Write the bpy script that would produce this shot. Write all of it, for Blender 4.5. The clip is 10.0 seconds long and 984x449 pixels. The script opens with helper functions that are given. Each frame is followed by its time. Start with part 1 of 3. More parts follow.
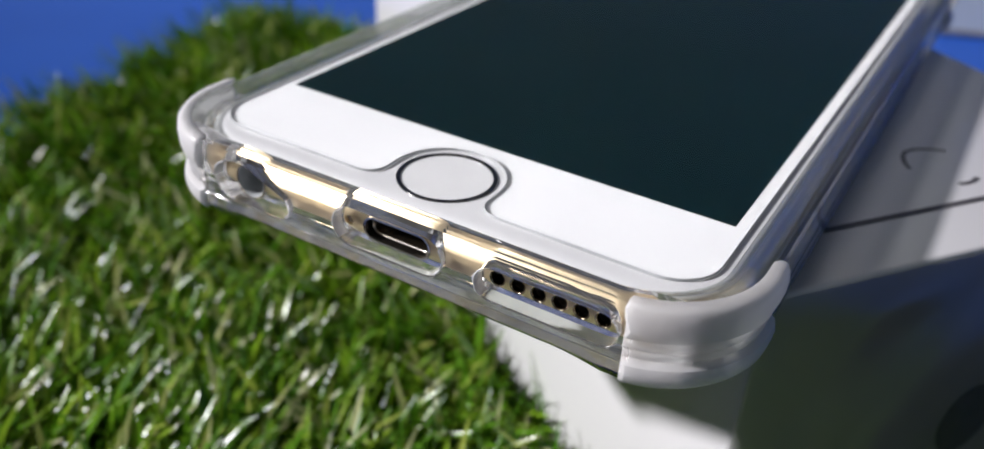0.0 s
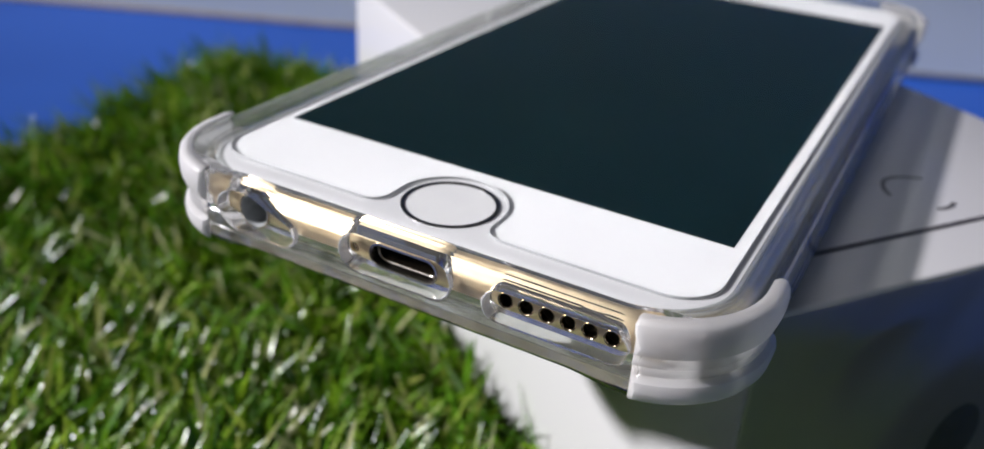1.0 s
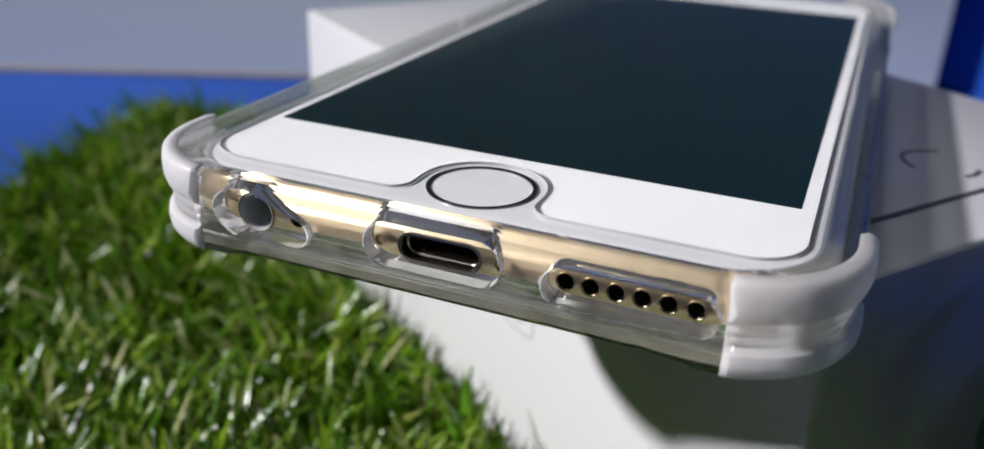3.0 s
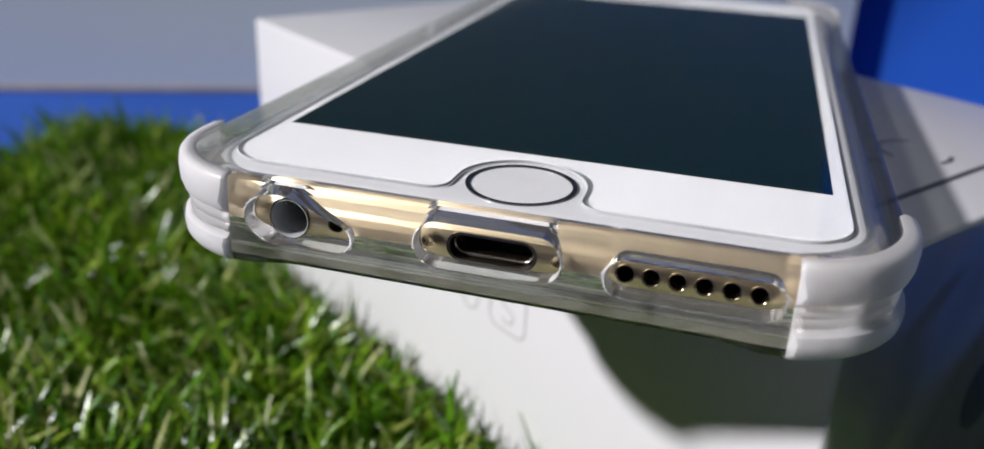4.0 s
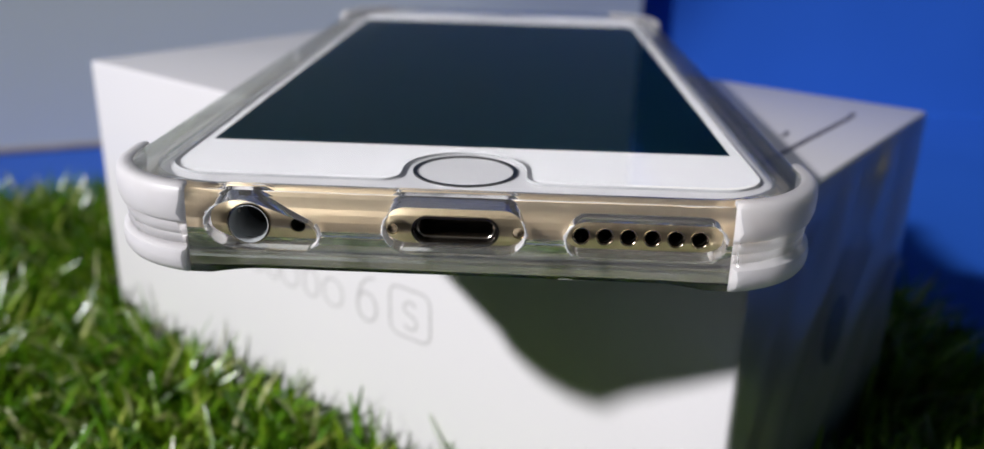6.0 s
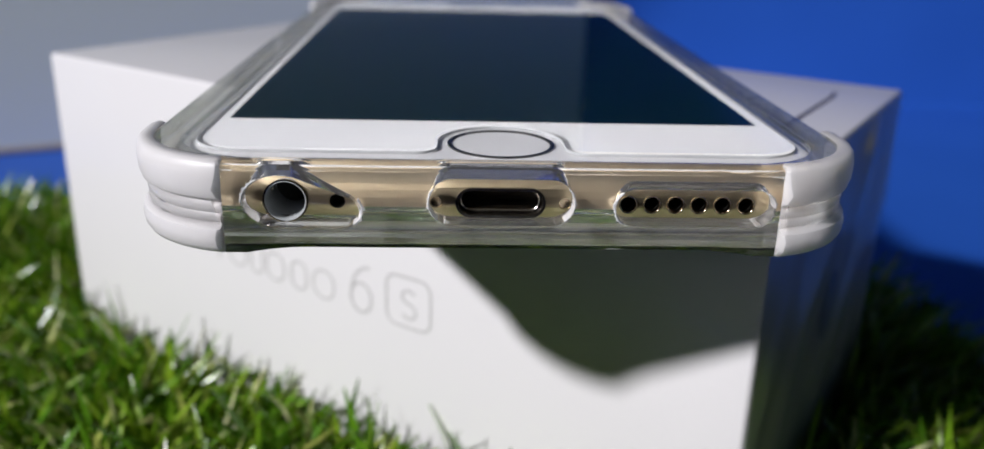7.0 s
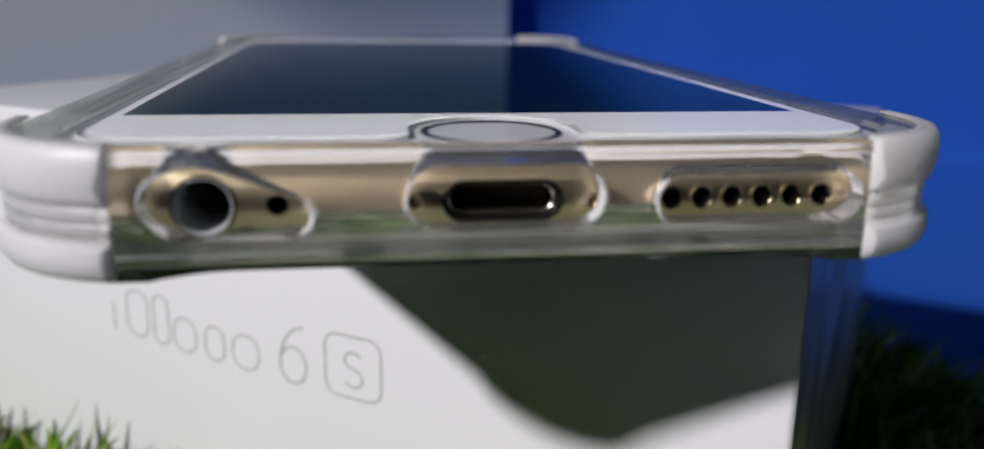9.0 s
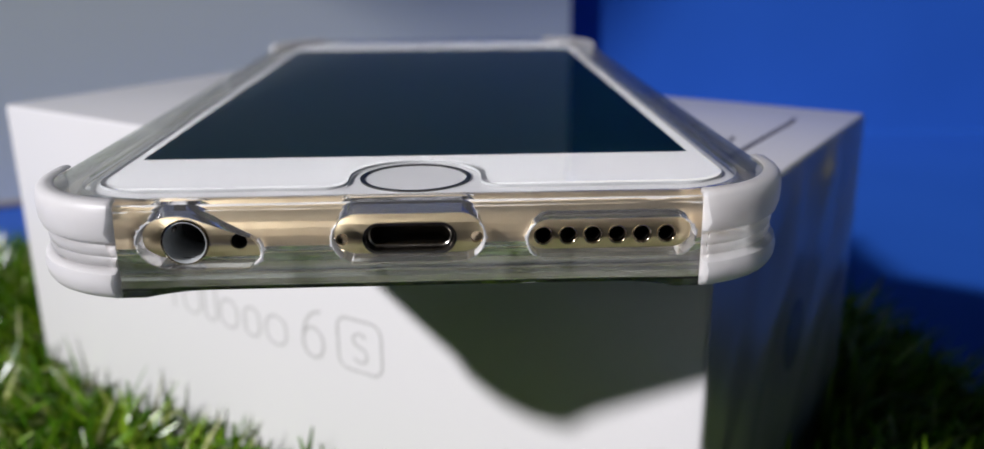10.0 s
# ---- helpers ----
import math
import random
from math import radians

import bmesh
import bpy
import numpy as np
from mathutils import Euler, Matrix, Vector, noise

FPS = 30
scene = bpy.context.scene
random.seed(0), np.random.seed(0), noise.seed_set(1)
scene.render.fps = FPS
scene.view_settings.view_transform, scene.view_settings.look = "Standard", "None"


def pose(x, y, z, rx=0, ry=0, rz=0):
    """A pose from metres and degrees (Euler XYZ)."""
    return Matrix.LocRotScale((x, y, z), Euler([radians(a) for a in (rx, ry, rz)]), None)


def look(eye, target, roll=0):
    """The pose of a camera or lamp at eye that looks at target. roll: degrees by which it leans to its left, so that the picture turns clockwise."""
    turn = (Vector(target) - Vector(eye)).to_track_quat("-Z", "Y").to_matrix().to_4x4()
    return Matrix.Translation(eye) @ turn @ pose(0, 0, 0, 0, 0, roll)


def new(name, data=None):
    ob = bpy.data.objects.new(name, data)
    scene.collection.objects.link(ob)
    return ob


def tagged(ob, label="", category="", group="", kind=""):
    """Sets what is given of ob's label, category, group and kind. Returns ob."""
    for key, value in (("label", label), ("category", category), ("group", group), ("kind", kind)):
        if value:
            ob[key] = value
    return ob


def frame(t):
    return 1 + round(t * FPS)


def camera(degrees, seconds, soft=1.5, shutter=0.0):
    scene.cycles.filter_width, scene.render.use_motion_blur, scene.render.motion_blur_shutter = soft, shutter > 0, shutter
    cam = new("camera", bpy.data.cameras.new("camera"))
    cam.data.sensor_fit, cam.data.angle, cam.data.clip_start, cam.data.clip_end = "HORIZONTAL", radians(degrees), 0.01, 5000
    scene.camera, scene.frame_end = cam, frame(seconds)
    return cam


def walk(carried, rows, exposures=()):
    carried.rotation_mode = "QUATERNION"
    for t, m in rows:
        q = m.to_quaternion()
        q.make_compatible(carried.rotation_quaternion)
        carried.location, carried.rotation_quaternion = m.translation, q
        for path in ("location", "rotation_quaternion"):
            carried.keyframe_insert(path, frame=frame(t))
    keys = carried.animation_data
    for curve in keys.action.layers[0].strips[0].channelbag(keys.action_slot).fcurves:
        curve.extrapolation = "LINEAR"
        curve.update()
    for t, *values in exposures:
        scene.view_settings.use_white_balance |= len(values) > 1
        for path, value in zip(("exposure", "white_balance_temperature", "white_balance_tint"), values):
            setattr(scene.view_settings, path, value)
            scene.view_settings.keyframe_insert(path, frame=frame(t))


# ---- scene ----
FOV = 57.44
cam = camera(FOV, 10.0)
cam.data.dof.use_dof = True
cam.data.dof.focus_distance = 0.085
cam.data.dof.aperture_fstop = 21.5
BASE = 73.0  # millimetres from the blue sheet up to the phone's glass
# seconds, eye in millimetres from the phone's lower edge, yaw, pitch, roll
ROWS = [
    (0.0, 46.68, -62.15, 46.13, 29.95, -31.50, 3.32),
    (0.5, 47.59, -63.22, 44.40, 31.19, -29.57, 2.73),
    (1.0, 44.48, -66.51, 44.89, 27.55, -28.42, 3.83),
    (1.5, 41.19, -65.67, 40.57, 26.15, -27.38, 3.31),
    (2.0, 38.78, -63.13, 36.40, 25.49, -26.31, 3.14),
    (2.5, 37.43, -65.01, 34.36, 24.68, -25.12, 2.30),
    (4.0, 19.22, -70.76, 30.82, 15.48, -23.37, 2.64),
    (4.5, 17.05, -79.33, 30.92, 12.59, -22.86, 2.14),
    (5.0, 11.54, -86.14, 30.38, 8.88, -21.79, 2.24),
    (5.5, 8.60, -82.19, 28.58, 4.93, -20.58, 1.82),
    (7.0, -5.49, -80.31, 23.32, -3.11, -19.86, 1.62),
    (7.5, -12.74, -77.44, 18.63, -5.11, -18.85, 1.64),
    (8.0, -15.53, -69.85, 11.98, -7.06, -16.96, 1.71),
    (8.5, -14.99, -64.94, 10.74, -9.16, -15.23, 1.50),
    (9.0, -10.51, -59.90, 10.52, -8.89, -14.60, 0.84),
    (9.5, -3.59, -65.07, 14.53, -6.21, -15.28, 0.38),
    (10.0, 3.67, -77.76, 21.66, -2.55, -17.20, -0.37),
]


def eye_pose(x, y, z, yaw, pitch, roll):
    return pose(x / 1000, y / 1000, (z + BASE) / 1000, 90 + pitch, 0, yaw) @ pose(0, 0, 0, 0, 0, roll)


walk(cam, [(t, eye_pose(x, y, z, yaw, pitch, roll)) for t, x, y, z, yaw, pitch, roll in ROWS],
     exposures=[(0.0, 0.2), (1.0, 0.2), (1.6, 0.18), (2.5, 0.12), (5.5, 0.12), (7.0, 0.06), (8.0, -0.14), (9.0, -0.16), (10.0, 0.04)])

# ---- light ----
SUN_WAY = Vector((0.7125, 0.4914, -0.5110)).normalized()
sun = new("sun", bpy.data.lights.new("sun", "SUN"))
sun.data.energy, sun.data.angle, sun.data.color = 3.9, radians(3.4), (0.985, 0.968, 1.0)
sun.matrix_world = look((-1.2, -0.8, 0.8), Vector((-1.2, -0.8, 0.8)) + SUN_WAY)
world = bpy.data.worlds.new("sky")
scene.world = world
world.use_nodes = True
wn = world.node_tree
sky = wn.nodes.new("ShaderNodeTexSky")
sky.sky_type, sky.sun_disc = "NISHITA", False
sky.dust_density, sky.ozone_density = 0.0, 2.5
sky.sun_elevation = math.asin(0.501)
sky.sun_rotation = math.atan2(-0.7125, -0.4914)
wn.nodes["Background"].inputs["Strength"].default_value = 0.041
wn.links.new(sky.outputs["Color"], wn.nodes["Background"].inputs["Color"])


# ---- materials ----
class Mat:
    """A small wrapper for building node materials."""

    def __init__(self, name, color, rough=0.5, metal=0.0, **more):
        self.m = bpy.data.materials.new(name)
        self.m.use_nodes = True
        self.t = self.m.node_tree
        self.p = self.t.nodes["Principled BSDF"]
        self.set("Base Color", (*color, 1))
        self.set("Roughness", rough)
        self.set("Metallic", metal)
        for k, v in more.items():
            self.set(k.replace("_", " "), v)

    def set(self, key, value):
        self.p.inputs[key].default_value = value

    def node(self, kind, **inputs):
        n = self.t.nodes.new(kind)
        for k, v in inputs.items():
            n.inputs[k.replace("_", " ")].default_value = v
        return n

    def link(self, a, b):
        self.t.links.new(a, b)

    def coords(self, scale=(1, 1, 1), turn=(0, 0, 0)):
        tc = self.node("ShaderNodeTexCoord")
        mp = self.node("ShaderNodeMapping")
        mp.inputs["Scale"].default_value = scale
        mp.inputs["Rotation"].default_value = turn
        self.link(tc.outputs["Object"], mp.inputs["Vector"])
        return mp.outputs["Vector"]

    def noise(self, scale, detail=3.0, rough=0.5, vec=None):
        n = self.node("ShaderNodeTexNoise", Scale=scale, Detail=detail, Roughness=rough)
        self.link(vec if vec else self.coords(), n.inputs["Vector"])
        return n.outputs["Fac"]

    def ramp(self, fac, stops):
        r = self.node("ShaderNodeValToRGB")
        el = r.color_ramp.elements
        while len(el) < len(stops):
            el.new(0.5)
        for e, (at, c) in zip(el, stops):
            e.position, e.color = at, (*c, 1)
        self.link(fac, r.inputs["Fac"])
        return r.outputs["Color"]

    def bump(self, height, strength, distance, key="Normal"):
        b = self.node("ShaderNodeBump", Strength=strength, Distance=distance)
        self.link(height, b.inputs["Height"])
        self.link(b.outputs["Normal"], self.p.inputs[key])

    def vary(self, fac, a, b, key="Base Color"):
        self.link(self.ramp(fac, [(0.3, a), (0.7, b)]), self.p.inputs[key])


def make_materials():
    m = {}
    # brushed champagne aluminium
    a = Mat("gold_aluminium", (0.89, 0.745, 0.49), 0.34, 1.0)
    a.vary(a.noise(900, 2), (0.86, 0.71, 0.465), (0.92, 0.78, 0.525))
    a.bump(a.noise(6000, 2), 0.08, 0.00002)
    m["gold"] = a.m
    a = Mat("white_glass", (0.72, 0.72, 0.72), 0.2, 0, Coat_Weight=0.25, Coat_Roughness=0.03)
    a.vary(a.noise(60, 3), (0.70, 0.70, 0.71), (0.735, 0.735, 0.74))
    m["white_glass"] = a.m
    a = Mat("display_glass", (0.0022, 0.0105, 0.0105), 0.045, 0, Specular_IOR_Level=0.24)
    n = a.noise(140, 4)
    a.link(a.ramp(n, [(0.35, (0.03, 0.03, 0.03)), (0.75, (0.07, 0.07, 0.07))]), a.p.inputs["Roughness"])
    m["display"] = a.m
    a = Mat("protector_glass", (0.97, 0.985, 0.98), 0.0, 0, IOR=1.36, Transmission_Weight=1.0)
    m["protector"] = a.m
    a = Mat("protector_edge", (0.56, 0.57, 0.58), 0.3)
    a.vary(a.noise(250, 3), (0.50, 0.51, 0.52), (0.62, 0.63, 0.64))
    m["protector_edge"] = a.m
    a = Mat("cover_glass", (0.99, 0.99, 0.99), 0.0, 0, IOR=1.02, Transmission_Weight=1.0)
    m["cover"] = a.m
    a = Mat("steel_ring", (0.16, 0.155, 0.15), 0.25, 1.0)
    a.vary(a.noise(700), (0.12, 0.12, 0.12), (0.24, 0.23, 0.22))
    m["ring"] = a.m
    a = Mat("button_white", (0.80, 0.80, 0.80), 0.15, 0, Coat_Weight=0.5, Coat_Roughness=0.05)
    a.vary(a.noise(300), (0.78, 0.78, 0.78), (0.82, 0.82, 0.815))
    m["button"] = a.m
    a = Mat("dark_cavity", (0.012, 0.011, 0.010), 0.5)
    a.vary(a.noise(1500), (0.008, 0.008, 0.008), (0.02, 0.018, 0.016))
    m["cavity"] = a.m
    a = Mat("hole_wall", (0.55, 0.44, 0.31), 0.25, 1.0)
    m["hole_wall"] = a.m
    a = Mat("polished_rim", (0.80, 0.66, 0.48), 0.16, 1.0)
    a.vary(a.noise(2000), (0.74, 0.60, 0.43), (0.84, 0.70, 0.52))
    m["rim"] = a.m
    a = Mat("port_metal", (0.2, 0.19, 0.18), 0.25, 1.0)
    a.vary(a.noise(1200), (0.16, 0.15, 0.14), (0.26, 0.245, 0.23))
    m["port"] = a.m
    a = Mat("port_steel", (0.42, 0.39, 0.36), 0.22, 1.0)
    a.vary(a.noise(1200), (0.52, 0.48, 0.44), (0.66, 0.62, 0.57))
    m["port_rim"] = a.m
    a = Mat("jack_plastic", (0.38, 0.40, 0.41), 0.35)
    a.vary(a.noise(900), (0.33, 0.35, 0.36), (0.42, 0.44, 0.45))
    m["jack"] = a.m
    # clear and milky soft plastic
    # the unseen back's dark tint keeps bounced light out of the carton's shadow
    for key, share, tint in (("tpu", 0.985, (0.86, 0.91, 0.88)), ("tpu_bounce_cut", 0.985, (0.22, 0.27, 0.24)), ("tpu_wall", 0.974, (0.985, 0.965, 0.95))):
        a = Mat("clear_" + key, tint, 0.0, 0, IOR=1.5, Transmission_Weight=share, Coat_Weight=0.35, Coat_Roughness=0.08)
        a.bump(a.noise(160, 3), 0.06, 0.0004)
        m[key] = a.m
    a = Mat("clear_tpu_side", (0.955, 0.96, 0.965), 0.0, 0, IOR=1.5, Transmission_Weight=0.95, Coat_Weight=0.35, Coat_Roughness=0.08)
    through_light, ms = a.node("ShaderNodeBsdfTransparent", Color=(0.9, 0.92, 0.9, 1)), a.node("ShaderNodeMixShader", Fac=0.48)
    a.link(a.p.outputs["BSDF"], ms.inputs[1])
    a.link(through_light.outputs["BSDF"], ms.inputs[2])
    a.link(ms.outputs["Shader"], a.t.nodes["Material Output"].inputs["Surface"])
    m["tpu_side"] = a.m
    a = Mat("milky_tpu", (0.82, 0.78, 0.79), 0.42, 0, Subsurface_Weight=0.7, Subsurface_Scale=0.004)
    a.p.inputs["Subsurface Radius"].default_value = (1.0, 1.0, 1.0)
    a.vary(a.noise(120, 4), (0.79, 0.75, 0.76), (0.84, 0.805, 0.81))
    a.bump(a.noise(500, 3), 0.10, 0.0003)
    m["milky"] = a.m
    a = Mat("frosted_tpu", (0.9, 0.9, 0.92), 0.25, 0, Transmission_Weight=0.4, IOR=1.4)
    a.bump(a.noise(2600, 3), 0.6, 0.0002)
    m["frosted"] = a.m
    # coated white card in clear shrink film
    a = Mat("white_card", (0.80, 0.80, 0.80), 0.45, 0, Coat_Weight=0.55, Coat_Roughness=0.10, Coat_IOR=1.45)
    a.vary(a.noise(14, 4), (0.785, 0.77, 0.785), (0.815, 0.795, 0.81))
    a.bump(a.noise(2500, 2), 0.05, 0.00003)
    m["card"] = a.m
    a = Mat("print_grey", (0.55, 0.54, 0.54), 0.4)
    a.vary(a.noise(900), (0.51, 0.50, 0.50), (0.59, 0.58, 0.58))
    m["print"] = a.m
    a = Mat("print_mid", (0.16, 0.16, 0.17), 0.35)
    a.vary(a.noise(400), (0.19, 0.19, 0.20), (0.25, 0.25, 0.26))
    m["print_mid"] = a.m
    # dark tone for the shaded edges of the embossed lid print
    a = Mat("print_shade", (0.10, 0.095, 0.10), 0.35)
    a.vary(a.noise(400), (0.08, 0.075, 0.08), (0.14, 0.13, 0.135))
    m["print_shade"] = a.m
    a = Mat("shrink_film", (0.9, 0.93, 0.95), 0.06)
    clear, shine, fr = a.node("ShaderNodeBsdfTransparent"), a.node("ShaderNodeBsdfGlossy", Roughness=0.26), a.node("ShaderNodeFresnel", IOR=2.2)
    ms = a.node("ShaderNodeMixShader")
    a.link(fr.outputs["Fac"], ms.inputs["Fac"])
    haze, hm = a.node("ShaderNodeBsdfDiffuse", Color=(0.85, 0.88, 0.92, 1)), a.node("ShaderNodeMixShader")
    streak = a.ramp(a.noise(26, 3, vec=a.coords((1.0, 1.0, 0.12), (0.5, 0.35, 0.0))), [(0.42, (0.02, 0.02, 0.02)), (0.72, (0.22, 0.22, 0.22))])
    a.link(streak, hm.inputs["Fac"])
    a.link(clear.outputs["BSDF"], hm.inputs[1])
    a.link(haze.outputs["BSDF"], hm.inputs[2])
    a.link(hm.outputs["Shader"], ms.inputs[1])
    a.link(shine.outputs["BSDF"], ms.inputs[2])
    a.link(ms.outputs["Shader"], a.t.nodes["Material Output"].inputs["Surface"])
    m["film"] = a.m
    # artificial turf
    a = Mat("turf_blade", (0.09, 0.22, 0.02), 0.26, 0, Specular_IOR_Level=0.78)
    g = a.node("ShaderNodeNewGeometry")
    col = a.ramp(g.outputs["Random Per Island"], [(0.0, (0.05, 0.16, 0.01)), (0.4, (0.14, 0.33, 0.016)),
                                                  (0.8, (0.29, 0.45, 0.028)), (0.9, (0.46, 0.50, 0.13)), (1.0, (0.7, 0.7, 0.45))])
    mix = a.node("ShaderNodeMix")
    mix.data_type, mix.blend_type = "RGBA", "MULTIPLY"
    mix.inputs["Factor"].default_value = 0.6
    a.link(col, mix.inputs["A"])
    a.link(a.ramp(a.noise(40, 3), [(0.3, (0.6, 0.65, 0.5)), (0.7, (1.15, 1.1, 1.0))]), mix.inputs["B"])
    a.link(mix.outputs["Result"], a.p.inputs["Base Color"])
    tr = a.node("ShaderNodeBsdfTranslucent")
    a.link(mix.outputs["Result"], tr.inputs["Color"])
    ms = a.node("ShaderNodeMixShader")
    ms.inputs["Fac"].default_value = 0.25
    a.link(a.p.outputs["BSDF"], ms.inputs[1])
    a.link(tr.outputs["BSDF"], ms.inputs[2])
    a.link(ms.outputs["Shader"], a.t.nodes["Material Output"].inputs["Surface"])
    m["turf"] = a.m
    a = Mat("turf_backing", (0.012, 0.03, 0.01), 0.9)
    a.vary(a.noise(300, 4), (0.008, 0.02, 0.006), (0.02, 0.045, 0.014))
    m["backing"] = a.m
    a = Mat("blue_sheet", (0.018, 0.095, 0.46), 0.5, 0, Specular_IOR_Level=0.25)
    a.vary(a.noise(9, 4), (0.016, 0.088, 0.43), (0.021, 0.105, 0.49))
    a.bump(a.noise(1800, 3), 0.10, 0.0001)
    m["blue"] = a.m
    a = Mat("grey_board", (0.80, 0.81, 0.82), 0.6)
    a.vary(a.noise(7, 4), (0.865, 0.905, 0.865), (0.89, 0.93, 0.89))
    a.bump(a.noise(700, 3), 0.12, 0.0002)
    m["board"] = a.m
    a = Mat("board_edge", (0.52, 0.42, 0.32), 0.7)
    a.vary(a.noise(80, 4), (0.45, 0.36, 0.27), (0.58, 0.48, 0.38))
    m["board_edge"] = a.m
    a = Mat("room_paint", (0.05, 0.047, 0.045), 0.8)
    a.vary(a.noise(1.2, 4), (0.042, 0.040, 0.038), (0.058, 0.055, 0.052))
    a.bump(a.noise(120, 3), 0.1, 0.001)
    m["paint"] = a.m
    a = Mat("room_floor", (0.05, 0.038, 0.028), 0.5)
    a.vary(a.noise(3, 4), (0.04, 0.03, 0.022), (0.06, 0.045, 0.034))
    m["floor"] = a.m
    # the table is out of view; its wood is darkened to cut bounced sun
    a = Mat("table_wood", (0.03, 0.02, 0.013), 0.85, 0, Specular_IOR_Level=0.1)
    a.vary(a.noise(6, 5, vec=a.coords((1, 14, 1))), (0.022, 0.014, 0.009), (0.04, 0.026, 0.017))
    m["wood"] = a.m
    return m


M = make_materials()

# ---- building helpers: all shapes in millimetres from the phone's lower edge ----
ORIGIN = {}


def thing(name, at, label, category, group="", kind=""):
    ob = new(name)
    ob.empty_display_size = 0.01
    ob.location = (at[0] / 1000, at[1] / 1000, (at[2] + BASE) / 1000)
    ORIGIN[ob.name] = Vector(at)
    return tagged(ob, label, category, group, kind)


def finish(bm, name, at, smooth=35):
    bmesh.ops.recalc_face_normals(bm, faces=bm.faces)
    bm.transform(Matrix.Scale(0.001, 4) @ Matrix.Translation(-Vector(at)))
    me = bpy.data.meshes.new(name)
    bm.to_mesh(me)
    bm.free()
    if smooth:
        me.shade_smooth()
        me.set_sharp_from_angle(angle=radians(smooth))
    return me


def part(name, bm, material, parent, label="", smooth=35):
    at = ORIGIN[parent.name]
    ob = new(name, finish(bm, name, at, smooth))
    ob.data.materials.append(material)
    ob.parent = parent
    ORIGIN[ob.name] = at
    return tagged(ob, label)


def solo(name, bm, material, label, category, kind="", smooth=35, at=(0, 0, -BASE)):
    ob = new(name, finish(bm, name, at, smooth))
    ob.location = (at[0] / 1000, at[1] / 1000, (at[2] + BASE) / 1000)
    ob.data.materials.append(material)
    ORIGIN[ob.name] = Vector(at)
    return tagged(ob, label, category, "", kind)


def loft(bm, rings, closed=True, cap=True):
    made = [[bm.verts.new(p) for p in r] for r in rings]
    n = len(made[0])
    for a, b in zip(made, made[1:]):
        for i in range(n if closed else n - 1):
            j = (i + 1) % n
            bm.faces.new((a[i], a[j], b[j], b[i]))
    if cap:
        bm.faces.new(made[0][::-1])
        bm.faces.new(made[-1])
    return made


def box_bm(lo, hi, turn=None, bevel=0.0, segs=2):
    bm = bmesh.new()
    bmesh.ops.create_cube(bm, size=1)
    for v in bm.verts:
        v.co = [l + (c + 0.5) * (h - l) for c, l, h in zip(v.co, lo, hi)]
    if bevel:
        bmesh.ops.bevel(bm, geom=bm.edges[:], offset=bevel, segments=segs, profile=0.5, affect="EDGES")
    if turn:
        bm.transform(turn)
    return bm


PHONE_A, PHONE_B, PHONE_R = 33.55, 69.15, 9.6


def outline(off, z, n=12, a=PHONE_A, b=PHONE_B, r=PHONE_R, cy=PHONE_B):
    """A rounded rectangle round the phone, grown by off."""
    a, b, r = a + off, b + off, max(r + off, 0.4)
    pts = []
    for q, (sx, sy) in enumerate(((1, -1), (1, 1), (-1, 1), (-1, -1))):
        for k in range(n + 1):
            w = math.pi / 2 * (q - 1 + k / n)
            pts.append((sx * (a - r) + r * math.cos(w), cy + sy * (b - r) + r * math.sin(w), z))
    return pts


def stadium(hx, hz, y, cx=0.0, cz=-3.6, n=8, r=None):
    """A rounded slot in the plane across y."""
    r = min(hx, hz) if r is None else r
    pts = []
    for q, (sx, sz) in enumerate(((1, -1), (1, 1), (-1, 1), (-1, -1))):
        for k in range(n + 1):
            w = math.pi / 2 * (q - 1 + k / n)
            pts.append((cx + sx * (hx - r) + r * math.cos(w), y, cz + sz * (hz - r) + r * math.sin(w)))
    return pts


def circle_y(r, y, cx, cz=-3.6, n=24):
    return [(cx + r * math.cos(2 * math.pi * k / n), y, cz + r * math.sin(2 * math.pi * k / n)) for k in range(n)]


def cut(ob, cutters, how="DIFFERENCE", sharp=35):
    """Takes the cutters' volume out of ob, or leaves only what lies in it."""
    at = ORIGIN[ob.name]
    tools = []
    for bm in cutters:
        me = finish(bm, "cutter", at, 0)
        c = new("cutter", me)
        c.parent = ob.parent
        md = ob.modifiers.new("cut", "BOOLEAN")
        md.operation, md.object, md.solver = how, c, "EXACT"
        tools.append(c)
    bpy.context.view_layer.update()
    me = bpy.data.meshes.new_from_object(ob.evaluated_get(bpy.context.evaluated_depsgraph_get()))
    ob.modifiers.clear()
    ob.data = me
    me.shade_smooth()
    me.set_sharp_from_angle(angle=radians(sharp))
    for c in tools:
        bpy.data.objects.remove(c)


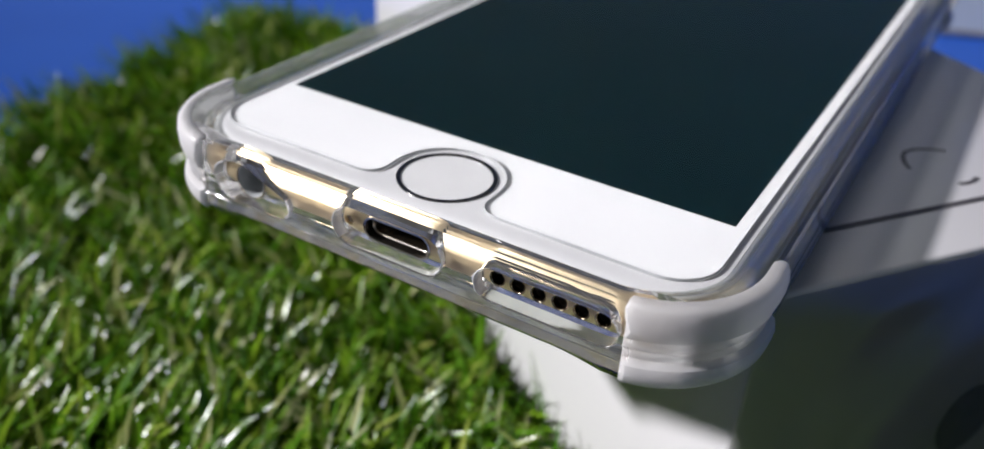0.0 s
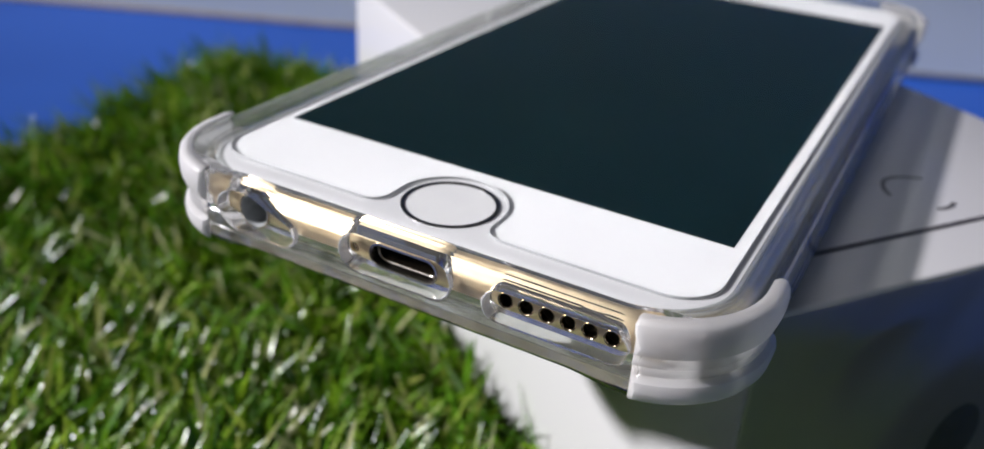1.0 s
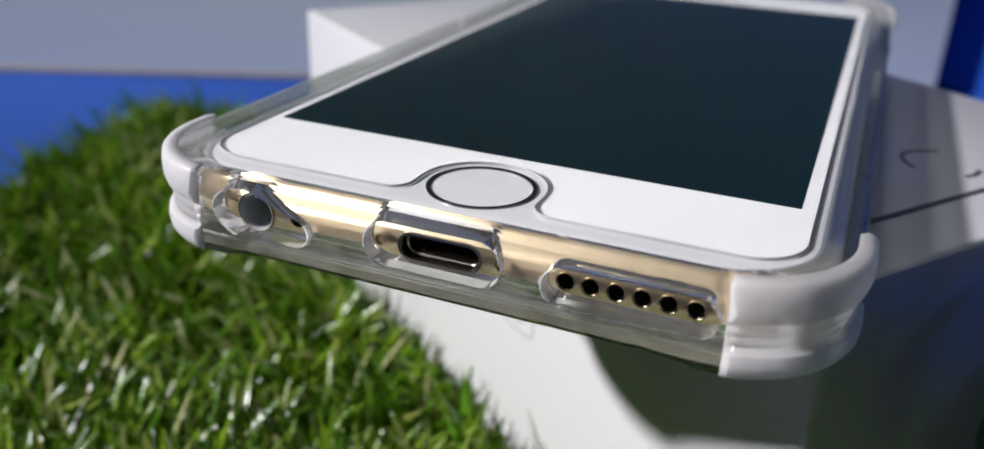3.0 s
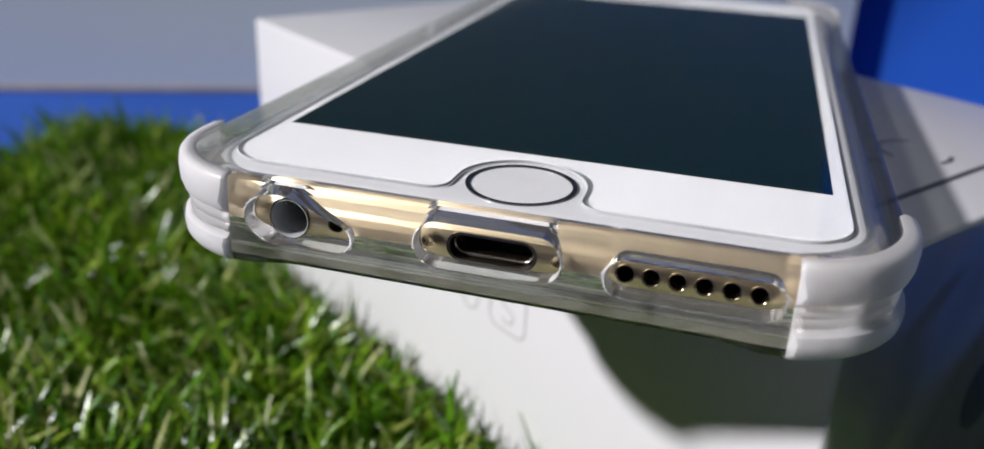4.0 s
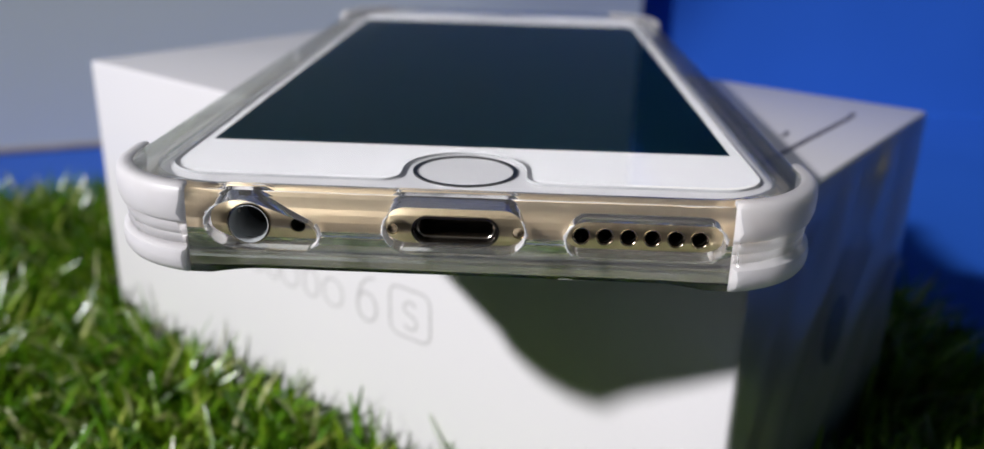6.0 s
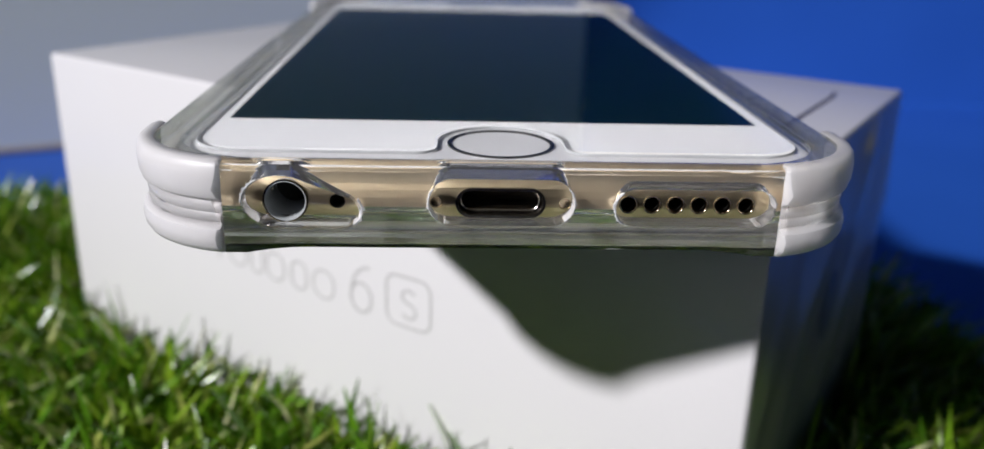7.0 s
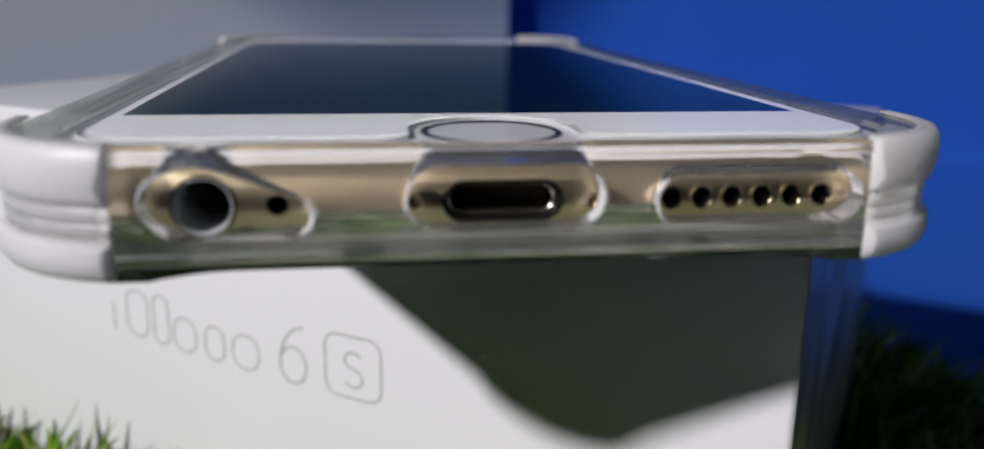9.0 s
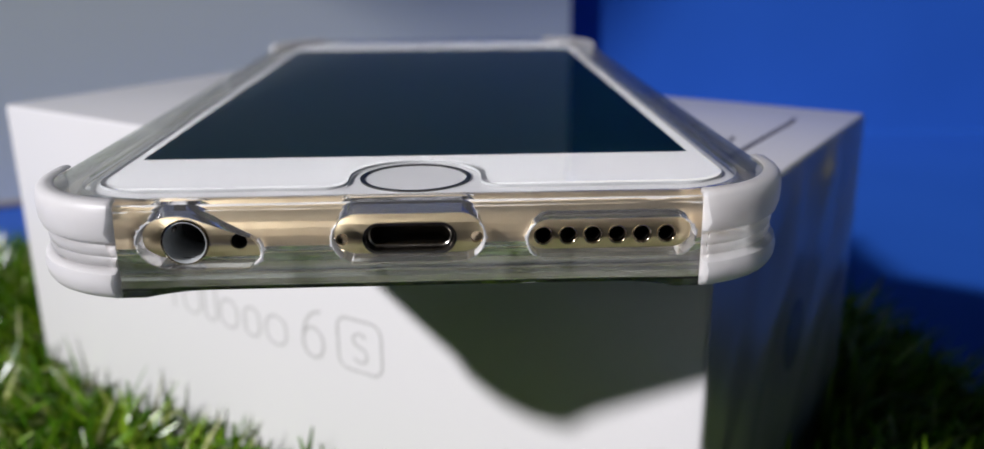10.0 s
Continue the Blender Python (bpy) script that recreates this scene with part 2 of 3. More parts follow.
# ---- the room and the ground ----
def build_room():
    def wall(name, boxes, mat, label):
        bm = bmesh.new()
        for lo, hi in boxes:
            b = box_bm(lo, hi)
            tmp = bpy.data.meshes.new("tmp")
            b.to_mesh(tmp)
            b.free()
            bm.from_mesh(tmp)
            bpy.data.meshes.remove(tmp)
        solo(name, bm, mat, label, name.split("_")[0], "structure", 0)

    # unseen room added round the set to hold off sky and darken reflections
    f, c = -820, 1750
    x0, x1, ya, yb = -1700, 1000, -1450, 850
    wall("floor", [((x0 - 100, ya - 100, f - 80), (x1 + 100, yb + 100, f))], M["floor"], "unseen dark wooden floor of the added room")
    wall("ceiling", [((x0 - 100, ya - 100, c), (x1 + 100, yb + 100, c + 80))], M["paint"], "unseen plain grey ceiling added to keep out the sky")
    wall("wall_north", [((x0, yb, f), (x1, yb + 100, c))], M["paint"], "unseen plain grey wall added to keep out the sky")
    wall("wall_south", [((x0, ya - 100, f), (x1, ya, c))], M["paint"], "unseen plain grey wall added to keep out the sky")
    # opening added here so sky light lifts the dark side of the carton
    wall("wall_east", [((x1, ya - 100, f), (x1 + 100, yb + 100, -150)), ((x1, ya - 100, -150), (x1 + 100, -780, c)),
                       ((x1, 750, -150), (x1 + 100, yb + 100, c)), ((x1, -780, 1120), (x1 + 100, 750, c))], M["paint"],
         "unseen plain grey wall with an opening added for sky light")
    y0, y1, z0, z1 = -1330, -680, 860, 1620
    wall("wall_west", [((x0 - 100, ya - 100, f), (x0, y0, c)), ((x0 - 100, y1, f), (x0, yb + 100, c)),
                       ((x0 - 100, y0, f), (x0, y1, z0)), ((x0 - 100, y0, z1), (x0, y1, c))], M["paint"],
         "unseen plain grey wall with an opening added for the sun")


def build_table():
    t = thing("table", (0, 0, -820), "unseen wooden table under the blue sheet, darkened against bounced light", "table")
    part("tabletop", box_bm((-470, -300, -BASE - 28), (600, 430, -BASE - 1.2), bevel=3), M["wood"], t)
    for x in (-440, 570):
        for y in (-270, 400):
            part("leg", box_bm((x - 25, y - 25, -820), (x + 25, y + 25, -BASE - 28.2), bevel=3), M["wood"], t)


SHEET_Y = 376.0


# the curl is added above view to dim what the display mirrors
def curl(z0, radius, most, steps=10):
    """A standing sheet's section from its foot up: straight to z0, then curling forward. Gives (forward, up) pairs."""
    pts = [(0.0, z) for z in np.linspace(0, z0, 6)[1:]]
    for k in range(1, steps + 1):
        w = radians(most) * k / steps
        pts.append((radius * (1 - math.cos(w)), z0 + radius * math.sin(w)))
    return pts


def build_sheet():
    """Blue sheet, flat on the table, folded up behind, its unseen top curled forward to catch less sun."""
    prof = [(-84.0 + k * 40.0, -BASE) for k in range(21) if -84 + k * 40 < SHEET_Y - 14]
    r = 1.2
    for k in range(6):
        w = math.pi / 2 * k / 5
        prof.append((SHEET_Y - r + r * math.sin(w), -BASE + r - r * math.cos(w)))
    flat = len(prof)
    prof += [(SHEET_Y - f, -BASE + r + u) for f, u in curl(BASE + 100, 150.0, 55, 14)]
    back = [(y + 0.8 * (i >= flat - 3), z - 0.8 * (i < flat - 3)) for i, (y, z) in enumerate(prof)]
    rings = [[(x, y, z) for y, z in prof + back[::-1]] for x in (-460 + 30 * k for k in range(36))]
    bm = bmesh.new()
    loft(bm, rings)
    solo("backdrop", bm, M["blue"], "plain bright blue sheet laid flat and raised behind", "backdrop", "structure", 50)


def build_board():
    """Grey card standing on the sheet behind the turf, its unseen top curled forward to catch less sun."""
    turn = Matrix.Translation((62, 364, -BASE)) @ Matrix.Rotation(radians(24.0), 4, "Z")
    b = thing("grey_card", (62, 364, -BASE), "pale grey card sheet standing upright on the blue sheet", "card")
    front = [(0.0, 2.6)] + [(-f, 2.6 + u) for f, u in curl(BASE + 88, 190.0, 54, 12)]
    prof = front + [(y + 2.2, z) for y, z in front[::-1]]
    bm = bmesh.new()
    loft(bm, [[turn @ Vector((x, y, z)) for y, z in prof] for x in [-500 + 20 * k for k in range(25)] + [-1.2, -0.3, 0.0]])
    part("panel", bm, M["board"], b, "", 40)
    part("edge_strip", box_bm((-500, -0.4, 0.1), (-1, 2.6, 2.5), turn, 0.4), M["board_edge"], b, "thin brown lower edge strip")


# ---- the turf ----
MAT_O, MAT_U, MAT_V = np.array((-198.0, 172.0)), np.array((0.9816, 0.1908)), np.array((0.1908, -0.9816))
MAT_W, MAT_L = 284.0, 250.0
BOX_A, BOX_D, BOX_E = np.array((-85.7, 105.4)), np.array((0.8098, -0.5867)), np.array((0.5867, 0.8098))
BOX_L, BOX_S, BOX_TOP, BOX_LOW = 147.4, 78.1, -7.95, -71.2


def build_turf():
    c = [MAT_O, MAT_O + MAT_U * MAT_W, MAT_O + MAT_U * MAT_W + MAT_V * MAT_L, MAT_O + MAT_V * MAT_L]
    bm = bmesh.new()
    loft(bm, [[(*p, z) for p in c] for z in (-BASE + 0.05, -BASE + 1.6)])
    solo("turf_mat", bm, M["backing"], "dark green woven backing of the turf mat", "mat", "structure", 0)
    rng = np.random.default_rng(7)
    n = 52000
    s, t = rng.uniform(0, MAT_W, n), rng.uniform(0, MAT_L, n)
    # tufts in rows, loosened
    s = np.round(s / 2.6) * 2.6 + rng.normal(0, 0.75, n)
    t = np.round(t / 2.6) * 2.6 + rng.normal(0, 0.75, n)
    p = MAT_O + s[:, None] * MAT_U + t[:, None] * MAT_V
    along, deep = (p - BOX_A) @ BOX_D, (p - BOX_A) @ BOX_E
    patch = np.array([noise.noise((q[0] / 14, q[1] / 14, 3.0)) for q in p])
    length = rng.uniform(9.5, 20.0, n) * (1 + 0.18 * patch)
    flat = 1.0 / (1.0 + np.exp((p[:, 1] - 27.0) / 7.0))  # the nap turns towards the front
    lean = np.abs(rng.normal(1.0, 0.34, n) + 0.1 * flat).clip(0.05, 1.5)
    comb = 2.4 * np.array([noise.noise((q[0] / 30, q[1] / 30, 9.0)) for q in p])
    front = rng.uniform(0, 1, n) < flat
    az = np.where(front, 1.65 + 0.3 * comb + rng.normal(0, 0.75, n), -1.2 + 0.7 * comb + rng.normal(0, 1.0, n))
    out = np.stack((np.cos(az), np.sin(az)), 1)
    tip = p + out * (length * np.sin(lean))[:, None]
    ta, td = (tip - BOX_A) @ BOX_D, (tip - BOX_A) @ BOX_E

    def inside(a, d, m):
        return (a > -m) & (a < BOX_L + m) & (d > -m) & (d < BOX_S + m)

    keep = ~inside(along, deep, 0.8) & ~inside(ta, td, 0.3)
    p, length, lean, out = p[keep], length[keep], lean[keep], out[keep]
    n = len(p)
    width = rng.uniform(0.9, 2.0, n)
    twist = rng.normal(0, 0.7, n)
    side0 = np.stack((-out[:, 1], out[:, 0], np.zeros(n)), 1)
    bend = rng.uniform(-0.1, 1.0, n)
    pos = np.column_stack((p, np.full(n, -BASE + 1.2)))
    verts = []
    segs = 3
    for k in range(segs + 1):
        f = k / segs
        ang = lean * (0.55 + 0.45 * f) + bend * f * f * 0.7
        way = np.column_stack((out * np.sin(ang)[:, None], np.cos(ang)))
        nor = np.cross(side0, way)
        side = side0 * np.cos(twist * f)[:, None] + nor * np.sin(twist * f)[:, None]
        half = (width * (1.0, 0.95, 0.75, 0.16)[k] / 2)[:, None]
        fold = np.cross(way, side) * half * 0.22
        verts += [pos - side * half, pos - fold, pos + side * half]
        pos = pos + way * (length / segs)[:, None]
    co = np.stack(verts, 1).reshape(-1, 3)
    co[:, 2] = np.maximum(co[:, 2], -BASE + 1.7) + BASE
    co /= 1000
    m = 3 * (segs + 1)
    base = (np.arange(n) * m)[:, None, None]
    quad = np.array([(3 * k + i, 3 * k + i + 1, 3 * k + i + 4, 3 * k + i + 3) for k in range(segs) for i in (0, 1)])[None]
    faces = (base + quad).reshape(-1)
    me = bpy.data.meshes.new("artificial_grass")
    nf = n * segs * 2
    me.vertices.add(len(co))
    me.vertices.foreach_set("co", co.ravel())
    me.loops.add(nf * 4)
    me.loops.foreach_set("vertex_index", faces.astype(np.int32))
    me.polygons.add(nf)
    me.polygons.foreach_set("loop_start", (np.arange(nf) * 4).astype(np.int32))
    me.update(calc_edges=True)
    me.shade_smooth()
    me.materials.append(M["turf"])
    ob = new("artificial_grass", me)
    tagged(ob, "glossy green plastic blades of the artificial turf mat", "grass", "", "stuff")


# ---- the white carton ----
def on_front(along, z, proud=0.03):
    q = BOX_A + BOX_D * along - BOX_E * proud
    return Vector((q[0], q[1], z))


def on_side(along, z, proud=0.03):
    q = BOX_A + BOX_D * (BOX_L + proud) + BOX_E * along
    return Vector((q[0], q[1], z))


def on_top(inward, along, proud=0.03):
    q = BOX_A + BOX_D * (BOX_L - inward) + BOX_E * along
    return Vector((q[0], q[1], BOX_TOP + proud))


def stroke(place, pts, width, thick=0.05, closed=False):
    """A flat printed line through points of a face: place(u, v, proud) gives the spot."""
    bm = bmesh.new()
    pts = [Vector(p) for p in pts]
    n = len(pts)
    rings = []
    for i, p in enumerate(pts):
        a = pts[(i - 1) % n] if closed or i else p
        b = pts[(i + 1) % n] if closed or i < n - 1 else p
        d = (b - a).normalized()
        q = Vector((-d.y, d.x)) * width / 2
        l, r = p - q, p + q
        rings.append([place(l.x, l.y, 0.0), place(r.x, r.y, 0.0), place(r.x, r.y, thick), place(l.x, l.y, thick)])
    if closed:
        rings.append(rings[0])
    loft(bm, rings, cap=not closed)
    if closed:
        bmesh.ops.remove_doubles(bm, verts=bm.verts, dist=1e-4)
    return bm


def rounded(cx, cy, hx, hy, r, n=6):
    pts = []
    for q, (sx, sy) in enumerate(((1, -1), (1, 1), (-1, 1), (-1, -1))):
        for k in range(n + 1):
            w = math.pi / 2 * (q - 1 + k / n)
            pts.append((cx + sx * (hx - r) + r * math.cos(w), cy + sy * (hy - r) + r * math.sin(w)))
    return pts


def build_carton():
    turn = Matrix.Translation((*BOX_A, 0)) @ Matrix.Rotation(math.atan2(BOX_D[1], BOX_D[0]), 4, "Z")
    base = BOX_A + BOX_D * BOX_L / 2 + BOX_E * BOX_S / 2
    b = thing("phone_carton", (*base, BOX_LOW), "white glossy cardboard phone carton in clear film, standing on the turf", "box")
    lid = part("lid", box_bm((0, 0, BOX_LOW + 4), (BOX_L, BOX_S, BOX_TOP), turn, 0.7, 3), M["card"], b)
    part("tray", box_bm((0.6, 0.6, BOX_LOW), (BOX_L - 0.6, BOX_S - 0.6, BOX_LOW + 3.9), turn, 0.4), M["card"], b)
    # faint grey marks along the long side, drawn as plain outlines
    h = 0.45
    for a0, a1, z0, z1 in ((46.6, 47.3, -41.0, -36.6), (49.8, 54.2, -41.2, -33.9), (55.4, 58.4, -41.5, -33.9), (59.4, 63.8, -41.8, -36.6),
                           (65.6, 69.2, -42.0, -36.8), (70.8, 75.6, -42.2, -37.0)):
        hx, hz = (a1 - a0) / 2, (z1 - z0) / 2
        if hx < 1:
            bm = stroke(on_front, [((a0 + a1) / 2, z0), ((a0 + a1) / 2, z1)], h)
        else:
            bm = stroke(on_front, rounded((a0 + a1) / 2, (z0 + z1) / 2, hx, hz, min(hx, hz) * 0.95), h, closed=True)
        part("printed_mark", bm, M["print"], lid, "faint grey printed mark")
    part("printed_frame", stroke(on_front, rounded(91.7, -38.0, 4.5, 4.4, 2.0), 0.5, closed=True), M["print"], lid, "grey printed rounded square")
    six = [(83.7 - 4.0 * math.sin(w), -38.9 + 4.9 * math.cos(w)) for w in np.linspace(0.0, 1.35, 9)]
    six += [(81.7 + 2.25 * math.cos(w), -39.7 + 2.65 * math.sin(w)) for w in np.linspace(2.9, 8.9, 26)]
    part("printed_mark", stroke(on_front, six, 0.55), M["print"], lid, "faint grey printed numeral")
    ess = [(91.8 + 1.35 * math.cos(w), -37.0 + 1.15 * math.sin(w)) for w in np.linspace(0.5, 4.2, 12)]
    ess += [(91.75 + 1.45 * math.cos(w), -39.5 + 1.3 * math.sin(w)) for w in np.linspace(1.1, -2.6, 12)]
    part("printed_mark", stroke(on_front, ess, 0.5), M["print"], lid, "faint grey printed letter")
    # dark plain emblem on the short side
    bm = bmesh.new()
    ell = [(41.0 + 5.0 * math.cos(w), -38.0 + 6.2 * math.sin(w)) for w in (2 * math.pi * k / 28 for k in range(28))]
    loft(bm, [[on_side(u, v, 0.0) for u, v in ell], [on_side(u, v, 0.05) for u, v in ell]])
    part("printed_emblem", bm, M["print_mid"], lid, "dark plain printed emblem")
    # life-size outline printed on the lid, its emboss shade drawn as dark strokes
    line = [(9.0 + 2.2 * (1 - min(1, (s - 9) / 5.0)) ** 2, s) for s in np.linspace(9, 15, 5)] + [(9.0, s) for s in np.linspace(17, 60, 8)]
    line += [(9.0 + 0.6 * ((s - 60) / 6.0) ** 2, s) for s in np.linspace(61, 66, 4)]
    part("printed_shade_line", stroke(on_top, line, 0.85, 0.12), M["print_shade"], lid, "long dark line, printed edge with its emboss shade")
    hook = [(18.4, 37.4), (20.0, 38.0), (21.6, 39.2), (22.6, 40.6), (22.9, 42.4), (22.3, 44.6), (21.1, 46.6)]
    part("printed_shade_arc", stroke(on_top, hook, 0.6, 0.06), M["print_shade"], lid, "thin dark arc, printed edge with its emboss shade")
    part("printed_shade_arc", stroke(on_top, [(13.0, 40.6), (12.8, 41.9), (13.0, 43.2), (13.6, 44.6)], 0.7, 0.06), M["print_shade"], lid, "thin dark arc, printed edge with its emboss shade")
    # loose, creased clear film over the short side
    bm = bmesh.new()
    grid = []
    nu, nv = 60, 48
    for i in range(nu + 1):
        row = []
        for j in range(nv + 1):
            u, v = BOX_S * i / nu, BOX_LOW + 4 + (BOX_TOP - BOX_LOW - 4.6) * j / nv
            edge = min(1, min(i, nu - i) / 4, min(j, nv - j) / 4)
            q = (u * 0.80 - v * 0.55, u * 0.1 + v * 0.12)
            lift = 0.45 + 1.1 * noise.noise((q[0] * 0.09, q[1] * 0.25, 2)) + 0.12 * noise.noise((q[0] * 0.3, q[1] * 0.4, 5))
            row.append(bm.verts.new(on_side(u, v, 0.08 + edge * max(lift, 0.0))))
        grid.append(row)
    for i in range(nu):
        for j in range(nv):
            bm.faces.new((grid[i][j], grid[i + 1][j], grid[i + 1][j + 1], grid[i][j + 1]))
    part("film", bm, M["film"], b, "loose creased clear wrapping film", 180)


# ---- the phone ----
BODY = [(-6.0, -7.10), (-4.6, -7.09), (-3.4, -6.86), (-2.4, -6.36), (-1.58, -5.76), (-0.88, -5.14), (-0.38, -4.56), (-0.08, -4.06), (0.0, -3.6),
        (-0.05, -2.9), (-0.22, -2.2), (-0.55, -1.55), (-1.0, -1.05), (-1.2, -0.85)]
PLATE = [(-1.32, -0.84), (-1.32, -0.64), (-1.55, -0.46), (-1.9, -0.30), (-2.4, -0.20), (-3.0, -0.16), (-8.0, -0.16)]
GLASS = [(-2.6, -0.10), (-2.2, -0.12), (-1.75, -0.20), (-1.4, -0.36), (-1.24, -0.60), (-1.22, -0.56), (-1.36, -0.28), (-1.7, -0.10), (-2.2, -0.02), (-2.8, 0.0), (-8.0, 0.0)]
HOLES = [11.82 + 2.272 * k for k in range(6)]
JACK_X, MIC_X, PORT_X = -20.5, -15.7, -0.36


def cup(rings):
    bm = bmesh.new()
    made = [[bm.verts.new(p) for p in r] for r in rings]
    for a, b in zip(made, made[1:]):
        for i in range(len(a)):
            j = (i + 1) % len(a)
            bm.faces.new((a[i], a[j], b[j], b[i]))
    bm.faces.new(made[-1])
    return bm


def tube(rings):
    bm = bmesh.new()
    loft(bm, list(rings) + [rings[0]], cap=False)
    bmesh.ops.remove_doubles(bm, verts=bm.verts, dist=1e-5)
    return bm


def build_phone():
    ph = thing("smartphone", (0, PHONE_B, -7.1), "white and champagne gold smartphone, dark screen up, in a clear case", "phone")
    bm = bmesh.new()
    loft(bm, [outline(o, z) for o, z in BODY])
    body = part("body", bm, M["gold"], ph, "champagne gold aluminium body")

    def prism(shape, y1):
        bm = bmesh.new()
        loft(bm, [shape(-4), shape(y1)])
        return bm

    cutters = [prism(lambda y: circle_y(2.08, y, JACK_X), 12), prism(lambda y: circle_y(0.76, y, MIC_X, n=16), 4),
               prism(lambda y: stadium(4.28, 1.48, y, PORT_X), 7.5)]
    cutters += [prism(lambda y, c=c: circle_y(0.78, y, c, n=16), 4) for c in HOLES]
    cutters += [prism(lambda y, c=c: circle_y(0.58, y, c, -3.6, 14), 1.0) for c in (PORT_X - 6.1, PORT_X + 6.1)]
    cut(body, cutters)
    bm = bmesh.new()
    loft(bm, [outline(o, z) for o, z in PLATE])
    part("front_plate", bm, M["white_glass"], ph, "white painted front plate under the glass")
    bm = bmesh.new()
    loft(bm, [outline(o, z) for o, z in GLASS])
    part("front_glass", bm, M["cover"], ph, "clear front glass with rounded edge", 60).visible_shadow = False
    bm = bmesh.new()
    loft(bm, [[(x, y, z) for x, y in ((-29.2, 17.1), (29.2, 17.1), (29.2, 121.2), (-29.2, 121.2))] for z in (-0.3, -0.13)])
    part("display", bm, M["display"], ph, "dark switched-off glass display", 0)
    bm = bmesh.new()
    loft(bm, [[(x, y, z) for x, y in rounded(0, 129.8, 5.2, 0.75, 0.74)] for z in (-0.3, 0.02)])
    part("earpiece", bm, M["cavity"], ph, "dark earpiece slot")

    def ring_z(r, z, n=48):
        return [(r * math.cos(2 * math.pi * k / n), 8.6 + r * math.sin(2 * math.pi * k / n), z) for k in range(n)]

    home = part("home_button", tube([ring_z(5.45, -0.15), ring_z(5.45, 0.02), ring_z(5.35, 0.04), ring_z(5.1, 0.03), ring_z(5.02, 0.0), ring_z(5.02, -0.15)]),
                M["ring"], ph, "dark steel ring of the home button")
    bm = bmesh.new()
    loft(bm, [ring_z(5.0, -0.3), ring_z(4.99, -0.13), ring_z(4.4, -0.13), ring_z(3.0, -0.132), ring_z(1.0, -0.133)])
    part("cap", bm, M["button"], home, "white round button cap")
    # screen protector with a bay round the button
    pts = []
    hx, y0, y1, r, bay = 30.6, 4.3, 134.0, 5.0, 6.4
    for k in range(9):
        w = math.pi / 2 * (k / 8 - 1)
        pts.append((hx - r + r * math.cos(w), y0 + r + r * math.sin(w)))
    for k in range(9):
        w = math.pi / 2 * k / 8
        pts.append((hx - r + r * math.cos(w), y1 - r + r * math.sin(w)))
    for k in range(9):
        w = math.pi / 2 * (1 + k / 8)
        pts.append((-hx + r + r * math.cos(w), y1 - r + r * math.sin(w)))
    for k in range(9):
        w = math.pi / 2 * (2 + k / 8)
        pts.append((-hx + r + r * math.cos(w), y0 + r + r * math.sin(w)))
    for k in range(6):
        w = math.pi / 2 * (k / 5 - 1)
        pts.append((-bay - 2.2 + 2.2 * math.cos(w), y0 + 2.2 + 2.2 * math.sin(w)))
    for k in range(25):
        w = math.pi * (1 - k / 24)
        pts.append((bay * math.cos(w), 8.6 + bay * math.sin(w)))
    for k in range(6):
        w = math.pi / 2 * (2 + k / 5)
        pts.append((bay + 2.2 + 2.2 * math.cos(w), y0 + 2.2 + 2.2 * math.sin(w)))

    def inward(i, by):
        a, b = Vector(pts[i - 1]), Vector(pts[(i + 1) % len(pts)])
        d = (b - a).normalized()
        return pts[i][0] - d.y * by, pts[i][1] + d.x * by

    inset = [inward(i, 0.32) for i in range(len(pts))]
    bm = bmesh.new()
    loft(bm, [[(x, y, -0.25) for x, y in pts], [(x, y, 0.15) for x, y in pts], [(x, y, 0.30) for x, y in inset]])
    sheet = part("screen_protector", bm, M["protector"], ph, "clear glass screen protector with a bay round the button", 0)
    sheet.visible_shadow = False
    edge = tube([[(*inward(i, o), z) for o, z in ((-0.03, -0.1), (-0.03, 0.13), (0.03, 0.19), (0.07, 0.19), (0.07, -0.1))] for i in range(len(pts))])
    part("polished_edge", edge, M["protector_edge"], sheet, "thin grey ground glass edge", 40)
    # sockets in the lower edge
    jack = part("headphone_socket", tube([circle_y(2.06, 0.15, JACK_X), circle_y(2.06, -0.05, JACK_X), circle_y(1.9, -0.06, JACK_X), circle_y(1.82, 0.1, JACK_X),
                                          circle_y(1.78, 7, JACK_X), circle_y(2.0, 7, JACK_X)]), M["jack"], ph, "pale lined round headphone socket")
    part("collar", tube([circle_y(2.14, 0.1, JACK_X), circle_y(2.14, -0.06, JACK_X), circle_y(2.03, -0.09, JACK_X), circle_y(1.9, -0.03, JACK_X), circle_y(1.86, 0.15, JACK_X)]),
         M["rim"], jack, "bright thin metal collar", 70)
    part("bottom", cup([circle_y(1.9, 5.4, JACK_X), circle_y(1.2, 5.9, JACK_X), circle_y(0.5, 6.0, JACK_X)]), M["cavity"], jack)
    bm = bmesh.new()
    bmesh.ops.create_uvsphere(bm, u_segments=14, v_segments=8, radius=0.34)
